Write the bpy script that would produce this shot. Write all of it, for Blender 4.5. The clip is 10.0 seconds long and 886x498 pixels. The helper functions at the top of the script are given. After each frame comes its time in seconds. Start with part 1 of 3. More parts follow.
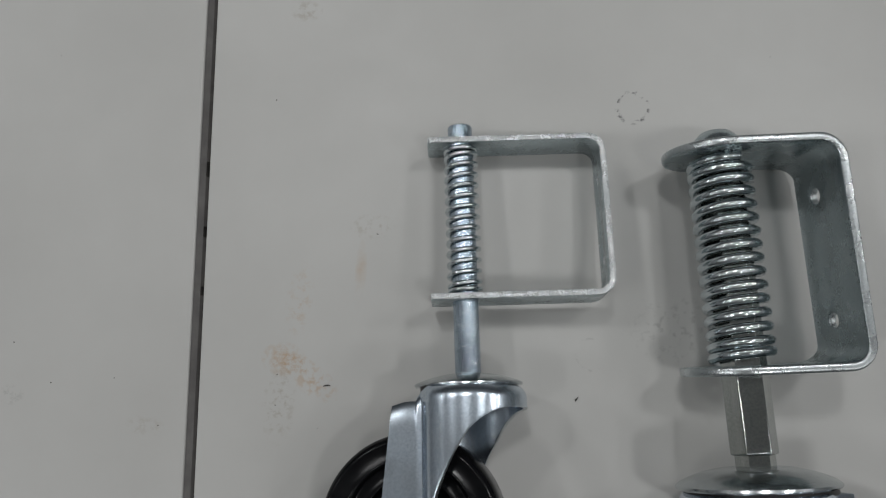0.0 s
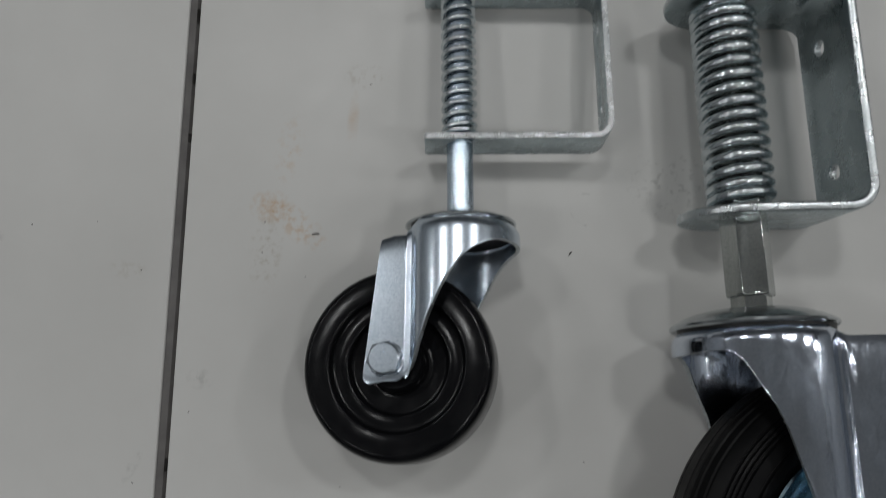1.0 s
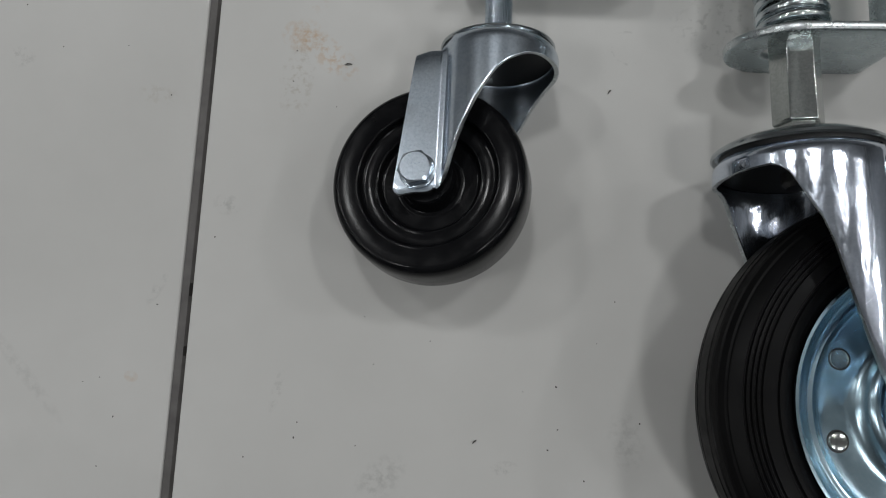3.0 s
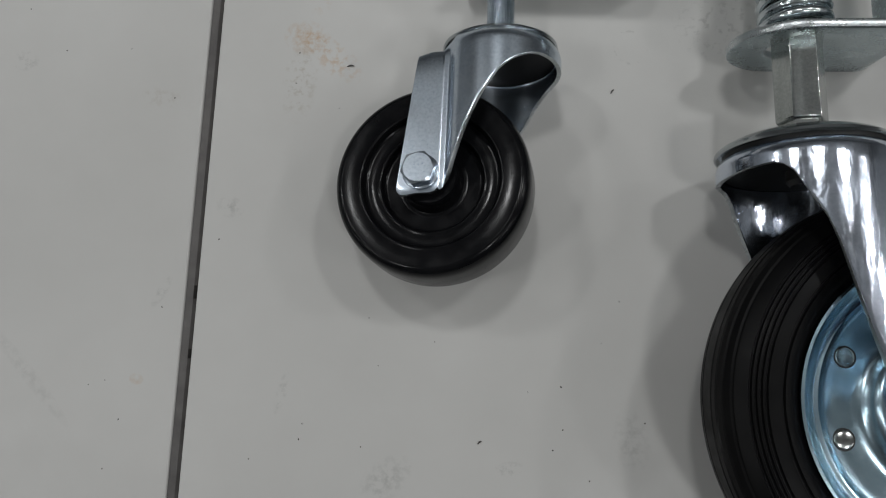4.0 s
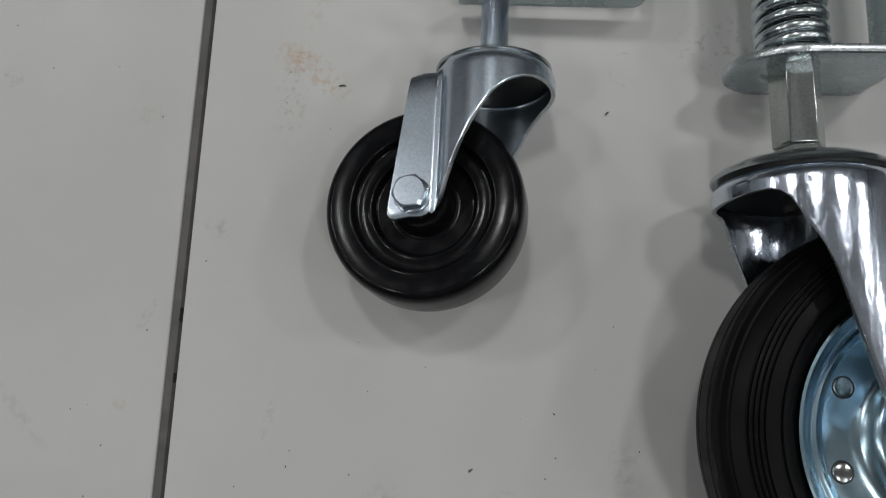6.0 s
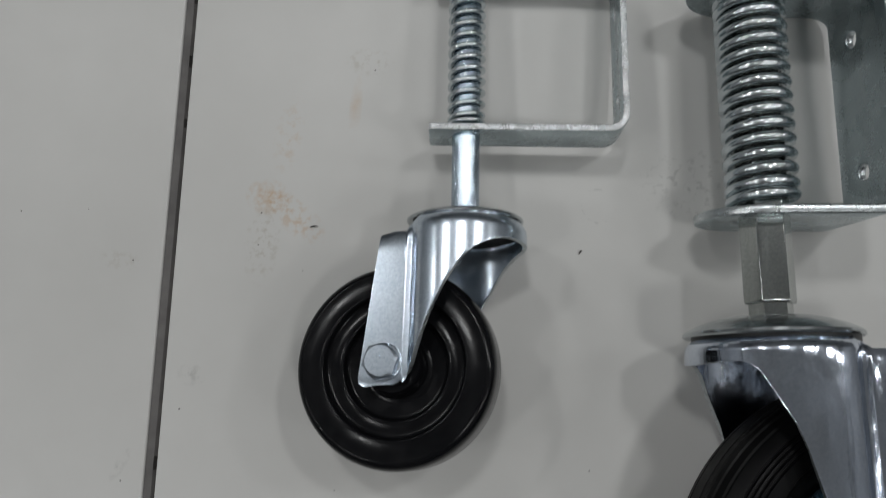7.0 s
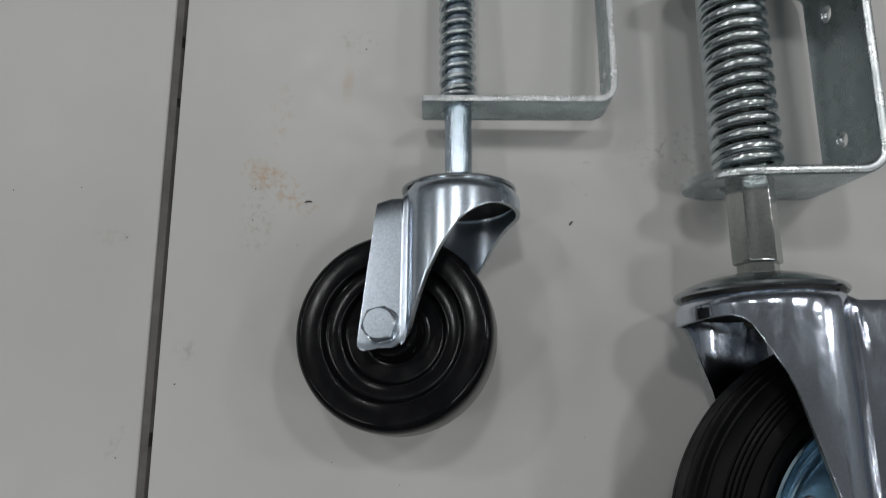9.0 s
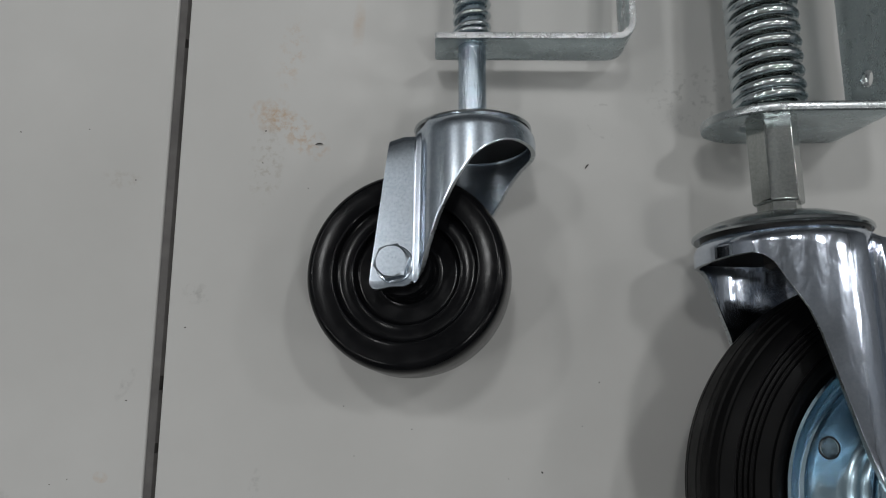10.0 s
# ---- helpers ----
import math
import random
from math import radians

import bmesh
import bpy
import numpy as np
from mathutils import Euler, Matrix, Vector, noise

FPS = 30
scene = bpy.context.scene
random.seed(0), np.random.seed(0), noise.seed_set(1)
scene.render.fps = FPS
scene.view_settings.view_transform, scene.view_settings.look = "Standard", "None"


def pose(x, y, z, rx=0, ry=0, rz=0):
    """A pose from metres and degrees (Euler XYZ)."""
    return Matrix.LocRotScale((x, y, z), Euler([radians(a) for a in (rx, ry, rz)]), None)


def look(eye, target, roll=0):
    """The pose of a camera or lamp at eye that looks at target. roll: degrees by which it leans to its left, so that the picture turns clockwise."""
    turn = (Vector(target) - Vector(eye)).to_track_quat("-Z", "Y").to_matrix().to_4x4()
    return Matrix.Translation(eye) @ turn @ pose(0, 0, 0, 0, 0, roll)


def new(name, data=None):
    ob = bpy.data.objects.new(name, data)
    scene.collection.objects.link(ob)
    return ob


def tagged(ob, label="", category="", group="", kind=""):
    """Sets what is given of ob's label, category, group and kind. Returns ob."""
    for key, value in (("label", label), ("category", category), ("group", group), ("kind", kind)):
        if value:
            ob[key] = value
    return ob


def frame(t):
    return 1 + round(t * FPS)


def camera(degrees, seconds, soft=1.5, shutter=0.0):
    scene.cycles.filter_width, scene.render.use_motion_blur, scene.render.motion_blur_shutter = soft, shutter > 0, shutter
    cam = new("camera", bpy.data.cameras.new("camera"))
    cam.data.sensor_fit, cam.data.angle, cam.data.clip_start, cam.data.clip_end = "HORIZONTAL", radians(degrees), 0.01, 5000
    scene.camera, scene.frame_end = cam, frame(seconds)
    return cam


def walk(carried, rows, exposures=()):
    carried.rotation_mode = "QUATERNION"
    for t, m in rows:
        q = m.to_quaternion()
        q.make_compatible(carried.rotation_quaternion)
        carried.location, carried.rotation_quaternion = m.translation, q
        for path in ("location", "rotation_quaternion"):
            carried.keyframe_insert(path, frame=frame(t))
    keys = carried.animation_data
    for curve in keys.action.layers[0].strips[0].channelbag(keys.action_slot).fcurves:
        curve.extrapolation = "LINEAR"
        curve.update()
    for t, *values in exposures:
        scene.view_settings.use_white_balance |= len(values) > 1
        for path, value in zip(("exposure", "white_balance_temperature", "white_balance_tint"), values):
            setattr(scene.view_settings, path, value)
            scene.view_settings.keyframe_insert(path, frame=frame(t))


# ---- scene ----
cam = camera(59.8, 10.0, 1.1, 0.25)
PATH = [
    (0, (0.054, 0.037, 0.441), (-0.005, 0.329, -1.537), -2.7),
    (0.5, (0.068, 0.019, 0.435), (-0.026, 0.358, -1.534), -6.7),
    (1, (0.067, -0.039, 0.42), (0.027, 0.236, -1.561), 1.8),
    (1.5, (0.071, -0.076, 0.408), (-0.011, 0.15, -1.577), -8.8),
    (2, (0.077, -0.104, 0.397), (-0.014, 0.088, -1.591), -13.1),
    (2.5, (0.078, -0.112, 0.401), (-0.011, 0.087, -1.587), -11.8),
    (4, (0.078, -0.113, 0.401), (-0.025, 0.091, -1.586), -14.9),
    (4.5, (0.078, -0.114, 0.397), (-0.021, 0.093, -1.59), -14.2),
    (5, (0.078, -0.116, 0.395), (-0.009, 0.088, -1.593), -11.5),
    (5.2, (0.078, -0.116, 0.394), (-0.014, 0.083, -1.594), -12.5),
    (6.3, (0.077, -0.092, 0.396), (-0.015, 0.157, -1.586), -8.1),
    (6.5, (0.073, -0.076, 0.399), (-0.008, 0.155, -1.586), -7.1),
    (7, (0.071, -0.029, 0.402), (0.002, 0.197, -1.584), -5.7),
    (7.5, (0.066, 0.02, 0.41), (0.026, 0.254, -1.576), 0.5),
    (8, (0.061, 0.039, 0.415), (0.038, 0.301, -1.567), 4.6),
    (8.5, (0.064, -0.005, 0.411), (0.046, 0.276, -1.569), 6.7),
    (9, (0.067, -0.058, 0.404), (0.048, 0.241, -1.573), 6.7),
    (9.5, (0.065, -0.075, 0.393), (0.045, 0.192, -1.589), 6.6),
    (10, (0.068, -0.075, 0.395), (0.037, 0.164, -1.59), 3.1),
]
EXPOSURES = [
    (0.0, -0.06), (0.5, -0.11), (1.0, -0.17), (1.5, -0.07), (2.0, 0.05), (2.7, 0.04), (4.5, 0.03), (5.2, 0.04), (6.5, 0.05),
    (7.0, 0.07), (7.5, 0.00), (8.0, -0.08), (8.5, -0.09), (9.0, -0.05), (9.5, -0.03), (10.0, -0.06),
]
walk(cam, [(t, look(eye, target, roll)) for t, eye, target, roll in PATH], EXPOSURES)

# ---- light ----
world = bpy.data.worlds.new("hall_air")
world.use_nodes = True
scene.world = world
world.node_tree.nodes["Background"].inputs["Color"].default_value = (0.75, 0.82, 0.9, 1)
world.node_tree.nodes["Background"].inputs["Strength"].default_value = 0.02

# two rows of round lamps under the hall ceiling
LAMP_HEIGHT = 3.2
for y, watts, row in ((1.35, 15.2, (-5.2, -2.4, -0.55, 1.3, 3.3, 5.3)), (-0.95, 11.2, (-5.4, -3.7, -2.1, 0.95, 2.9, 5.0))):
    for x in row:
        lamp = bpy.data.lights.new("hall_lamp", "AREA")
        lamp.shape, lamp.size, lamp.energy = "DISK", 0.34, watts
        lamp.color = (0.985, 0.995, 1.0)
        new("hall_lamp", lamp).matrix_world = pose(0.1, 0, 0, 0, 0, 6) @ pose(x, y, LAMP_HEIGHT)


# ---- materials ----
def material(name, colour, rough=0.5, metal=0.0, **more):
    m = bpy.data.materials.new(name)
    m.use_nodes = True
    b = m.node_tree.nodes["Principled BSDF"]
    b.inputs["Base Color"].default_value = (*colour, 1)
    b.inputs["Roughness"].default_value = rough
    b.inputs["Metallic"].default_value = metal
    for key, value in more.items():
        b.inputs[key.replace("_", " ")].default_value = value
    return m, m.node_tree.nodes, m.node_tree.links, b


def noise_of(nodes, links, scale, detail=4, source="Object", stretch=(1, 1, 1), rough=0.55):
    at, n, mp = nodes.new("ShaderNodeTexCoord"), nodes.new("ShaderNodeTexNoise"), nodes.new("ShaderNodeMapping")
    n.inputs["Scale"].default_value, n.inputs["Detail"].default_value, n.inputs["Roughness"].default_value = scale, detail, rough
    mp.inputs["Scale"].default_value = stretch
    links.new(at.outputs[source], mp.inputs["Vector"])
    links.new(mp.outputs[0], n.inputs["Vector"])
    return n.outputs["Fac"]


def ramp(nodes, links, fac, stops):
    r = nodes.new("ShaderNodeValToRGB")
    while len(r.color_ramp.elements) < len(stops):
        r.color_ramp.elements.new(0.5)
    for e, (at, c) in zip(r.color_ramp.elements, stops):
        e.position = at
        e.color = (*c, 1) if isinstance(c, tuple) else (c, c, c, 1)
    links.new(fac, r.inputs["Fac"])
    return r.outputs["Color"]


def math_node(nodes, links, kind, a, b=None, clamp=False):
    n = nodes.new("ShaderNodeMath")
    n.operation, n.use_clamp = kind, clamp
    for socket, value in zip(n.inputs, (a, b)):
        if value is None:
            continue
        if isinstance(value, (int, float)):
            socket.default_value = value
        else:
            links.new(value, socket)
    return n.outputs[0]


def blend(nodes, links, fac, a, b, kind="MIX"):
    n = nodes.new("ShaderNodeMixRGB")
    n.blend_type = kind
    for socket, value in zip(n.inputs, (fac, a, b)):
        if isinstance(value, (int, float)):
            socket.default_value = value
        elif isinstance(value, tuple):
            socket.default_value = (*value, 1)
        else:
            links.new(value, socket)
    return n.outputs[0]


def bump(nodes, links, b, height, strength, distance):
    n = nodes.new("ShaderNodeBump")
    n.inputs["Strength"].default_value, n.inputs["Distance"].default_value = strength, distance
    links.new(height, n.inputs["Height"])
    links.new(n.outputs[0], b.inputs["Normal"])


def zinc(name, colour, tint, rough_low, rough_high, grain=60, depth=0.00004, strength=0.25, stretch=(1, 1, 1), metal=1.0, wave=0.0):
    """Zinc-plated steel: cool passivated metal, cloudy gloss, fine rolling marks."""
    m, nodes, links, b = material(name, colour, 0.3, metal)
    cloud = noise_of(nodes, links, grain, 5, stretch=stretch)
    fine = noise_of(nodes, links, grain * 14, 3, stretch=stretch)
    speckle = noise_of(nodes, links, 750, 4, rough=0.6)
    links.new(ramp(nodes, links, blend(nodes, links, 0.5, cloud, speckle), ((0.36, colour), (0.62, tint))), b.inputs["Base Color"])
    mixed = blend(nodes, links, 0.3, cloud, fine)
    links.new(ramp(nodes, links, mixed, ((0.32, rough_low), (0.7, rough_high))), b.inputs["Roughness"])
    if wave:
        fine = blend(nodes, links, wave, fine, noise_of(nodes, links, grain * 3.5, 2, stretch=stretch, rough=0.45))
    bump(nodes, links, b, fine, strength, depth)
    return m


ZINC_BRACKET = zinc("zinc_strap", (0.51, 0.58, 0.60), (0.42, 0.49, 0.51), 0.20, 0.36, 70, 0.00008, 0.14)
ZINC_EDGE = zinc("sheared_zinc_edge", (0.88, 0.90, 0.90), (0.66, 0.70, 0.71), 0.20, 0.34, 95, 0.0007, 0.9, metal=0.55)
ZINC_POLISHED = zinc("worn_zinc_edge", (0.66, 0.69, 0.70), (0.46, 0.50, 0.51), 0.22, 0.36, 95, 0.00016, 0.4, metal=0.9)
ZINC_FORK = zinc("satin_zinc_fork", (0.68, 0.75, 0.82), (0.47, 0.54, 0.62), 0.20, 0.28, 75, 0.00016, 0.12, (1, 0.8, 1), 1.0, 0.8)
ZINC_MIRROR = zinc("mirror_zinc_fork", (0.72, 0.77, 0.85), (0.55, 0.61, 0.71), 0.07, 0.22, 60, 0.00055, 0.48, (1, 0.4, 1), 1.0, 0.9)
ZINC_BRIGHT = zinc("bright_zinc", (0.52, 0.55, 0.56), (0.43, 0.46, 0.47), 0.14, 0.26, 90, 0.0001, 0.2)
ZINC_ROD = zinc("drawn_zinc_rod", (0.52, 0.61, 0.68), (0.36, 0.44, 0.52), 0.10, 0.20, 12, 0.0007, 0.6, (10, 0.25, 10))
ZINC_BAR = zinc("dull_zinc_bar", (0.52, 0.54, 0.52), (0.36, 0.38, 0.37), 0.10, 0.22, 20, 0.00012, 0.3, (6, 0.4, 6))
SPRING_STEEL = zinc("spring_wire", (0.70, 0.75, 0.77), (0.56, 0.61, 0.63), 0.12, 0.24, 160)
RIM_STEEL = zinc("blue_zinc_rim", (0.43, 0.60, 0.70), (0.51, 0.66, 0.74), 0.17, 0.28, 60, 0.0001, 0.2)


def phenolic():
    m, nodes, links, b = material("black_hard_rubber", (0.010, 0.009, 0.009), 0.3, Specular_IOR_Level=0.16)
    cloud = noise_of(nodes, links, 45, 5)
    links.new(ramp(nodes, links, cloud, ((0.3, (0.004, 0.0042, 0.005)), (0.75, (0.008, 0.008, 0.009)))), b.inputs["Base Color"])
    links.new(ramp(nodes, links, noise_of(nodes, links, 130, 5), ((0.3, 0.12), (0.75, 0.26))), b.inputs["Roughness"])
    bump(nodes, links, b, noise_of(nodes, links, 700, 2), 0.15, 0.0001)
    return m


def rubber():
    m, nodes, links, b = material("black_tyre_rubber", (0.010, 0.010, 0.010), 0.5, Specular_IOR_Level=0.10)
    cloud = noise_of(nodes, links, 40, 5)
    links.new(ramp(nodes, links, cloud, ((0.3, (0.003, 0.003, 0.0035)), (0.75, (0.006, 0.006, 0.006)))), b.inputs["Base Color"])
    links.new(ramp(nodes, links, noise_of(nodes, links, 90, 5), ((0.3, 0.30), (0.75, 0.50))), b.inputs["Roughness"])
    bump(nodes, links, b, noise_of(nodes, links, 500, 3), 0.25, 0.0002)
    return m


WHEEL_BLACK, TYRE = phenolic(), rubber()
# near-black that paints shade into gaps and recesses of the casters
SHADE_BLACK, _, _, _ = material("painted_shade_black", (0.012, 0.012, 0.012), 0.45)
DIRT, _, _, _ = material("dark_dirt", (0.07, 0.065, 0.06), 0.8)


def laminate():
    """Warm grey-white laminate with haze, rust stains, ring marks and scuffs of its own."""
    m, nodes, links, b = material("table_laminate", (0.55, 0.54, 0.52), 0.42)
    at = nodes.new("ShaderNodeNewGeometry").outputs["Position"]
    colour = ramp(nodes, links, noise_of(nodes, links, 9, 6, "Object"), ((0.3, (0.545, 0.54, 0.52)), (0.7, (0.60, 0.595, 0.575))))
    spots = noise_of(nodes, links, 220, 5, "Object", rough=0.65)
    blots = noise_of(nodes, links, 75, 6, "Object", rough=0.6)

    def stain(x, y, long, broad, turn, tone, low, high, strength, grain):
        mp = nodes.new("ShaderNodeMapping")
        mp.vector_type = "TEXTURE"
        mp.inputs["Location"].default_value = (x, y, 0)
        mp.inputs["Rotation"].default_value = (0, 0, radians(turn))
        mp.inputs["Scale"].default_value = (long, broad, 1)
        links.new(at, mp.inputs["Vector"])
        d = nodes.new("ShaderNodeVectorMath")
        d.operation = "LENGTH"
        links.new(mp.outputs[0], d.inputs[0])
        near = math_node(nodes, links, "SUBTRACT", 1.0, d.outputs["Value"], True)
        grainy = ramp(nodes, links, grain, ((low, 0.0), (high, 1.0)))
        fac = math_node(nodes, links, "MULTIPLY", math_node(nodes, links, "POWER", near, 0.6), grainy)
        return blend(nodes, links, math_node(nodes, links, "MULTIPLY", fac, strength * 0.7, True), colour, tone)

    rust, brown, grey = (0.46, 0.25, 0.08), (0.30, 0.25, 0.18), (0.20, 0.20, 0.19)
    for x, y, long, broad, turn, tone, low, high, strength, grain in (
        (-0.039, 0.026, 0.013, 0.010, 0, rust, 0.42, 0.62, 0.9, spots),
        (-0.004, 0.082, 0.0036, 0.019, 6, rust, 0.36, 0.66, 0.5, blots),
        (-0.036, 0.061, 0.008, 0.024, 0, rust, 0.5, 0.68, 0.55, spots),
        (-0.022, 0.018, 0.020, 0.009, -30, rust, 0.48, 0.62, 0.8, spots),
        (-0.037, 0.001, 0.010, 0.024, 5, brown, 0.5, 0.64, 0.7, spots),
        (-0.063, 0.234, 0.010, 0.007, 10, brown, 0.46, 0.62, 0.8, spots),
        (-0.002, 0.109, 0.014, 0.008, 10, brown, 0.5, 0.64, 0.6, spots),
        (0.177, 0.077, 0.026, 0.022, 0, grey, 0.53, 0.64, 0.6, spots),
        (-0.085, -0.171, 0.004, 0.003, 0, rust, 0.3, 0.5, 0.9, blots),
        (-0.083, -0.124, 0.003, 0.010, -20, grey, 0.45, 0.6, 0.5, spots),
        (-0.009, -0.162, 0.003, 0.012, -3, grey, 0.45, 0.6, 0.45, spots),
        (0.053, -0.193, 0.016, 0.010, 50, grey, 0.45, 0.62, 0.5, spots),
        (0.171, -0.148, 0.010, 0.016, 20, grey, 0.45, 0.62, 0.4, spots),
        (-0.141, -0.181, 0.036, 0.004, -38, grey, 0.42, 0.62, 0.3, spots),
        (-0.058, -0.073, 0.008, 0.006, 0, grey, 0.48, 0.62, 0.5, spots),
        (0.113, -0.175, 0.008, 0.004, 20, grey, 0.48, 0.62, 0.6, spots),
        (-0.188, -0.017, 0.008, 0.006, 0, grey, 0.48, 0.6, 0.5, spots),
        (-0.109, -0.022, 0.012, 0.006, 0, brown, 0.48, 0.62, 0.4, spots),
    ):
        colour = stain(x, y, long, broad, turn, tone, low, high, strength, grain)
    # ring prints left by something round
    for x, y, radius, width, strength in ((0.139, 0.203, 0.0092, 0.0017, 0.95), (0.133, 0.055, 0.009, 0.0010, 0.2)):
        d = nodes.new("ShaderNodeVectorMath")
        d.operation = "DISTANCE"
        links.new(at, d.inputs[0])
        d.inputs[1].default_value = (x, y, 0)
        off = math_node(nodes, links, "ABSOLUTE", math_node(nodes, links, "SUBTRACT", d.outputs["Value"], radius))
        band = math_node(nodes, links, "SUBTRACT", 1.0, math_node(nodes, links, "DIVIDE", off, width), True)
        fac = math_node(nodes, links, "MULTIPLY", band, ramp(nodes, links, spots, ((0.53, 0.0), (0.58, 1.0))))
        colour = blend(nodes, links, math_node(nodes, links, "MULTIPLY", fac, strength, True), colour, (0.10, 0.10, 0.10))
    links.new(colour, b.inputs["Base Color"])
    links.new(ramp(nodes, links, blots, ((0.3, 0.36), (0.7, 0.48))), b.inputs["Roughness"])
    bump(nodes, links, b, noise_of(nodes, links, 900, 2), 0.06, 0.00008)
    return m


LAMINATE = laminate()


def plain(name, low, high, scale, rough):
    m, nodes, links, b = material(name, low, rough)
    links.new(ramp(nodes, links, noise_of(nodes, links, scale, 5), ((0.3, low), (0.7, high))), b.inputs["Base Color"])
    return m


WALL_PAINT = plain("hall_wall_paint", (0.34, 0.35, 0.36), (0.39, 0.40, 0.41), 1.5, 0.8)
CEILING_PAINT = plain("hall_ceiling_paint", (0.64, 0.65, 0.66), (0.70, 0.71, 0.72), 1.2, 0.85)
FLOOR_PAINT = plain("concrete_floor", (0.36, 0.36, 0.35), (0.44, 0.44, 0.43), 2.5, 0.6)
LEG_PAINT = plain("grey_leg_paint", (0.16, 0.16, 0.17), (0.2, 0.2, 0.21), 20, 0.45)
FILLER = plain("brown_filler", (0.095, 0.09, 0.087), (0.15, 0.142, 0.137), 90, 0.6)


# ---- mesh helpers ----
def part(name, bm, mat, parent=None, label="", smooth=40, bevel=0.0, shell=0.0):
    """Links a bmesh as one mesh object under a thing or a part."""
    bmesh.ops.recalc_face_normals(bm, faces=bm.faces)
    data = bpy.data.meshes.new(name)
    bm.to_mesh(data)
    bm.free()
    for mat_one in mat if isinstance(mat, (list, tuple)) else (mat,):
        data.materials.append(mat_one)
    ob = new(name, data)
    if smooth:
        data.shade_smooth()
        data.set_sharp_from_angle(angle=radians(smooth))
    if shell:
        s = ob.modifiers.new("shell", "SOLIDIFY")
        s.thickness, s.offset = shell, 0.0
        if len(data.materials) > 1:
            s.material_offset_rim = 1
    if bevel:
        v = ob.modifiers.new("edge", "BEVEL")
        v.width, v.segments, v.limit_method, v.angle_limit = bevel, 2, "ANGLE", radians(40)
        v.harden_normals = False
    if parent is not None:
        ob.parent = parent
    if label:
        tagged(ob, label)
    return ob


def placed(bm, m):
    bm.transform(m)
    return bm


def trimmed(bm, low, high):
    """Flattens a turned part at two limits of x."""
    for v in bm.verts:
        v.co.x = min(max(v.co.x, low), high)
    return bm


def lathe(profile, steps=64, axis="Z", closed=False):
    """Turns (radius, height) pairs about an axis."""
    bm = bmesh.new()
    rings = []
    for r, h in profile:
        if r < 1e-6:
            rings.append([bm.verts.new((0, 0, h))])
        else:
            rings.append([bm.verts.new((r * math.cos(a), r * math.sin(a), h)) for a in (2 * math.pi * i / steps for i in range(steps))])
    pairs = list(zip(rings, rings[1:]))
    if closed:
        pairs.append((rings[-1], rings[0]))
    for a, b in pairs:
        for i in range(steps):
            j = (i + 1) % steps
            quad = [a[i % len(a)], a[j % len(a)], b[j % len(b)], b[i % len(b)]]
            quad = [v for k, v in enumerate(quad) if v not in quad[:k]]
            if len(quad) > 2:
                bm.faces.new(quad)
    if axis == "Y":
        bm.transform(pose(0, 0, 0, -90))
    return bm


def prism(sides, across, low, high, chamfer=0.0, turn=0.0):
    """A bar along Y with that many sides; across: flat to flat."""
    r = across / 2 / math.cos(math.pi / sides)
    prof = [(0, low), (r - chamfer, low), (r, low + chamfer), (r, high - chamfer), (r - chamfer, high), (0, high)]
    if not chamfer:
        prof = [(0, low), (r, low), (r, high), (0, high)]
    bm = lathe(prof, sides)
    bm.transform(pose(0, 0, 0, -90) @ pose(0, 0, 0, 0, 0, turn))
    return bm


def tube(points, r, sides=10):
    """A round wire along a row of points."""
    bm = bmesh.new()
    rings = []
    for i, p in enumerate(points):
        way = (points[min(i + 1, len(points) - 1)] - points[max(i - 1, 0)]).normalized()
        side = way.cross(Vector((0, 1, 0))).normalized()
        up = side.cross(way)
        rings.append([bm.verts.new(p + r * (math.cos(a) * side + math.sin(a) * up)) for a in (2 * math.pi * k / sides for k in range(sides))])
    for a, b in zip(rings, rings[1:]):
        for k in range(sides):
            bm.faces.new((a[k], a[(k + 1) % sides], b[(k + 1) % sides], b[k]))
    bm.faces.new(rings[0])
    bm.faces.new(rings[-1])
    return bm


def coil(radius, wire, low, high, turns, dead=1.2, start=0.0):
    """A compression spring along Y with closed end turns."""
    steps = 28
    count = int(turns * steps)
    free = (high - low - 2 * wire - 2 * dead * wire * 2.0) / (turns - 2 * dead)
    points, y = [], low + wire
    for i in range(count + 1):
        n = i / steps
        a = start + 2 * math.pi * n
        points.append(Vector((radius * math.cos(a), y, -radius * math.sin(a))))
        y += (wire * 2.0 if n < dead or n > turns - dead else free) / steps
    return tube(points, wire)


def outline(bm, loops):
    """Fills a flat outline with holes; loops of points, the first is the rim."""
    edges, first = [], None
    for loop in loops:
        vs = [bm.verts.new(p) for p in loop]
        first = first or vs
        edges += [bm.edges.new((a, b)) for a, b in zip(vs, vs[1:] + vs[:1])]
    bmesh.ops.triangle_fill(bm, edges=edges, use_beauty=True, use_dissolve=False)
    return first


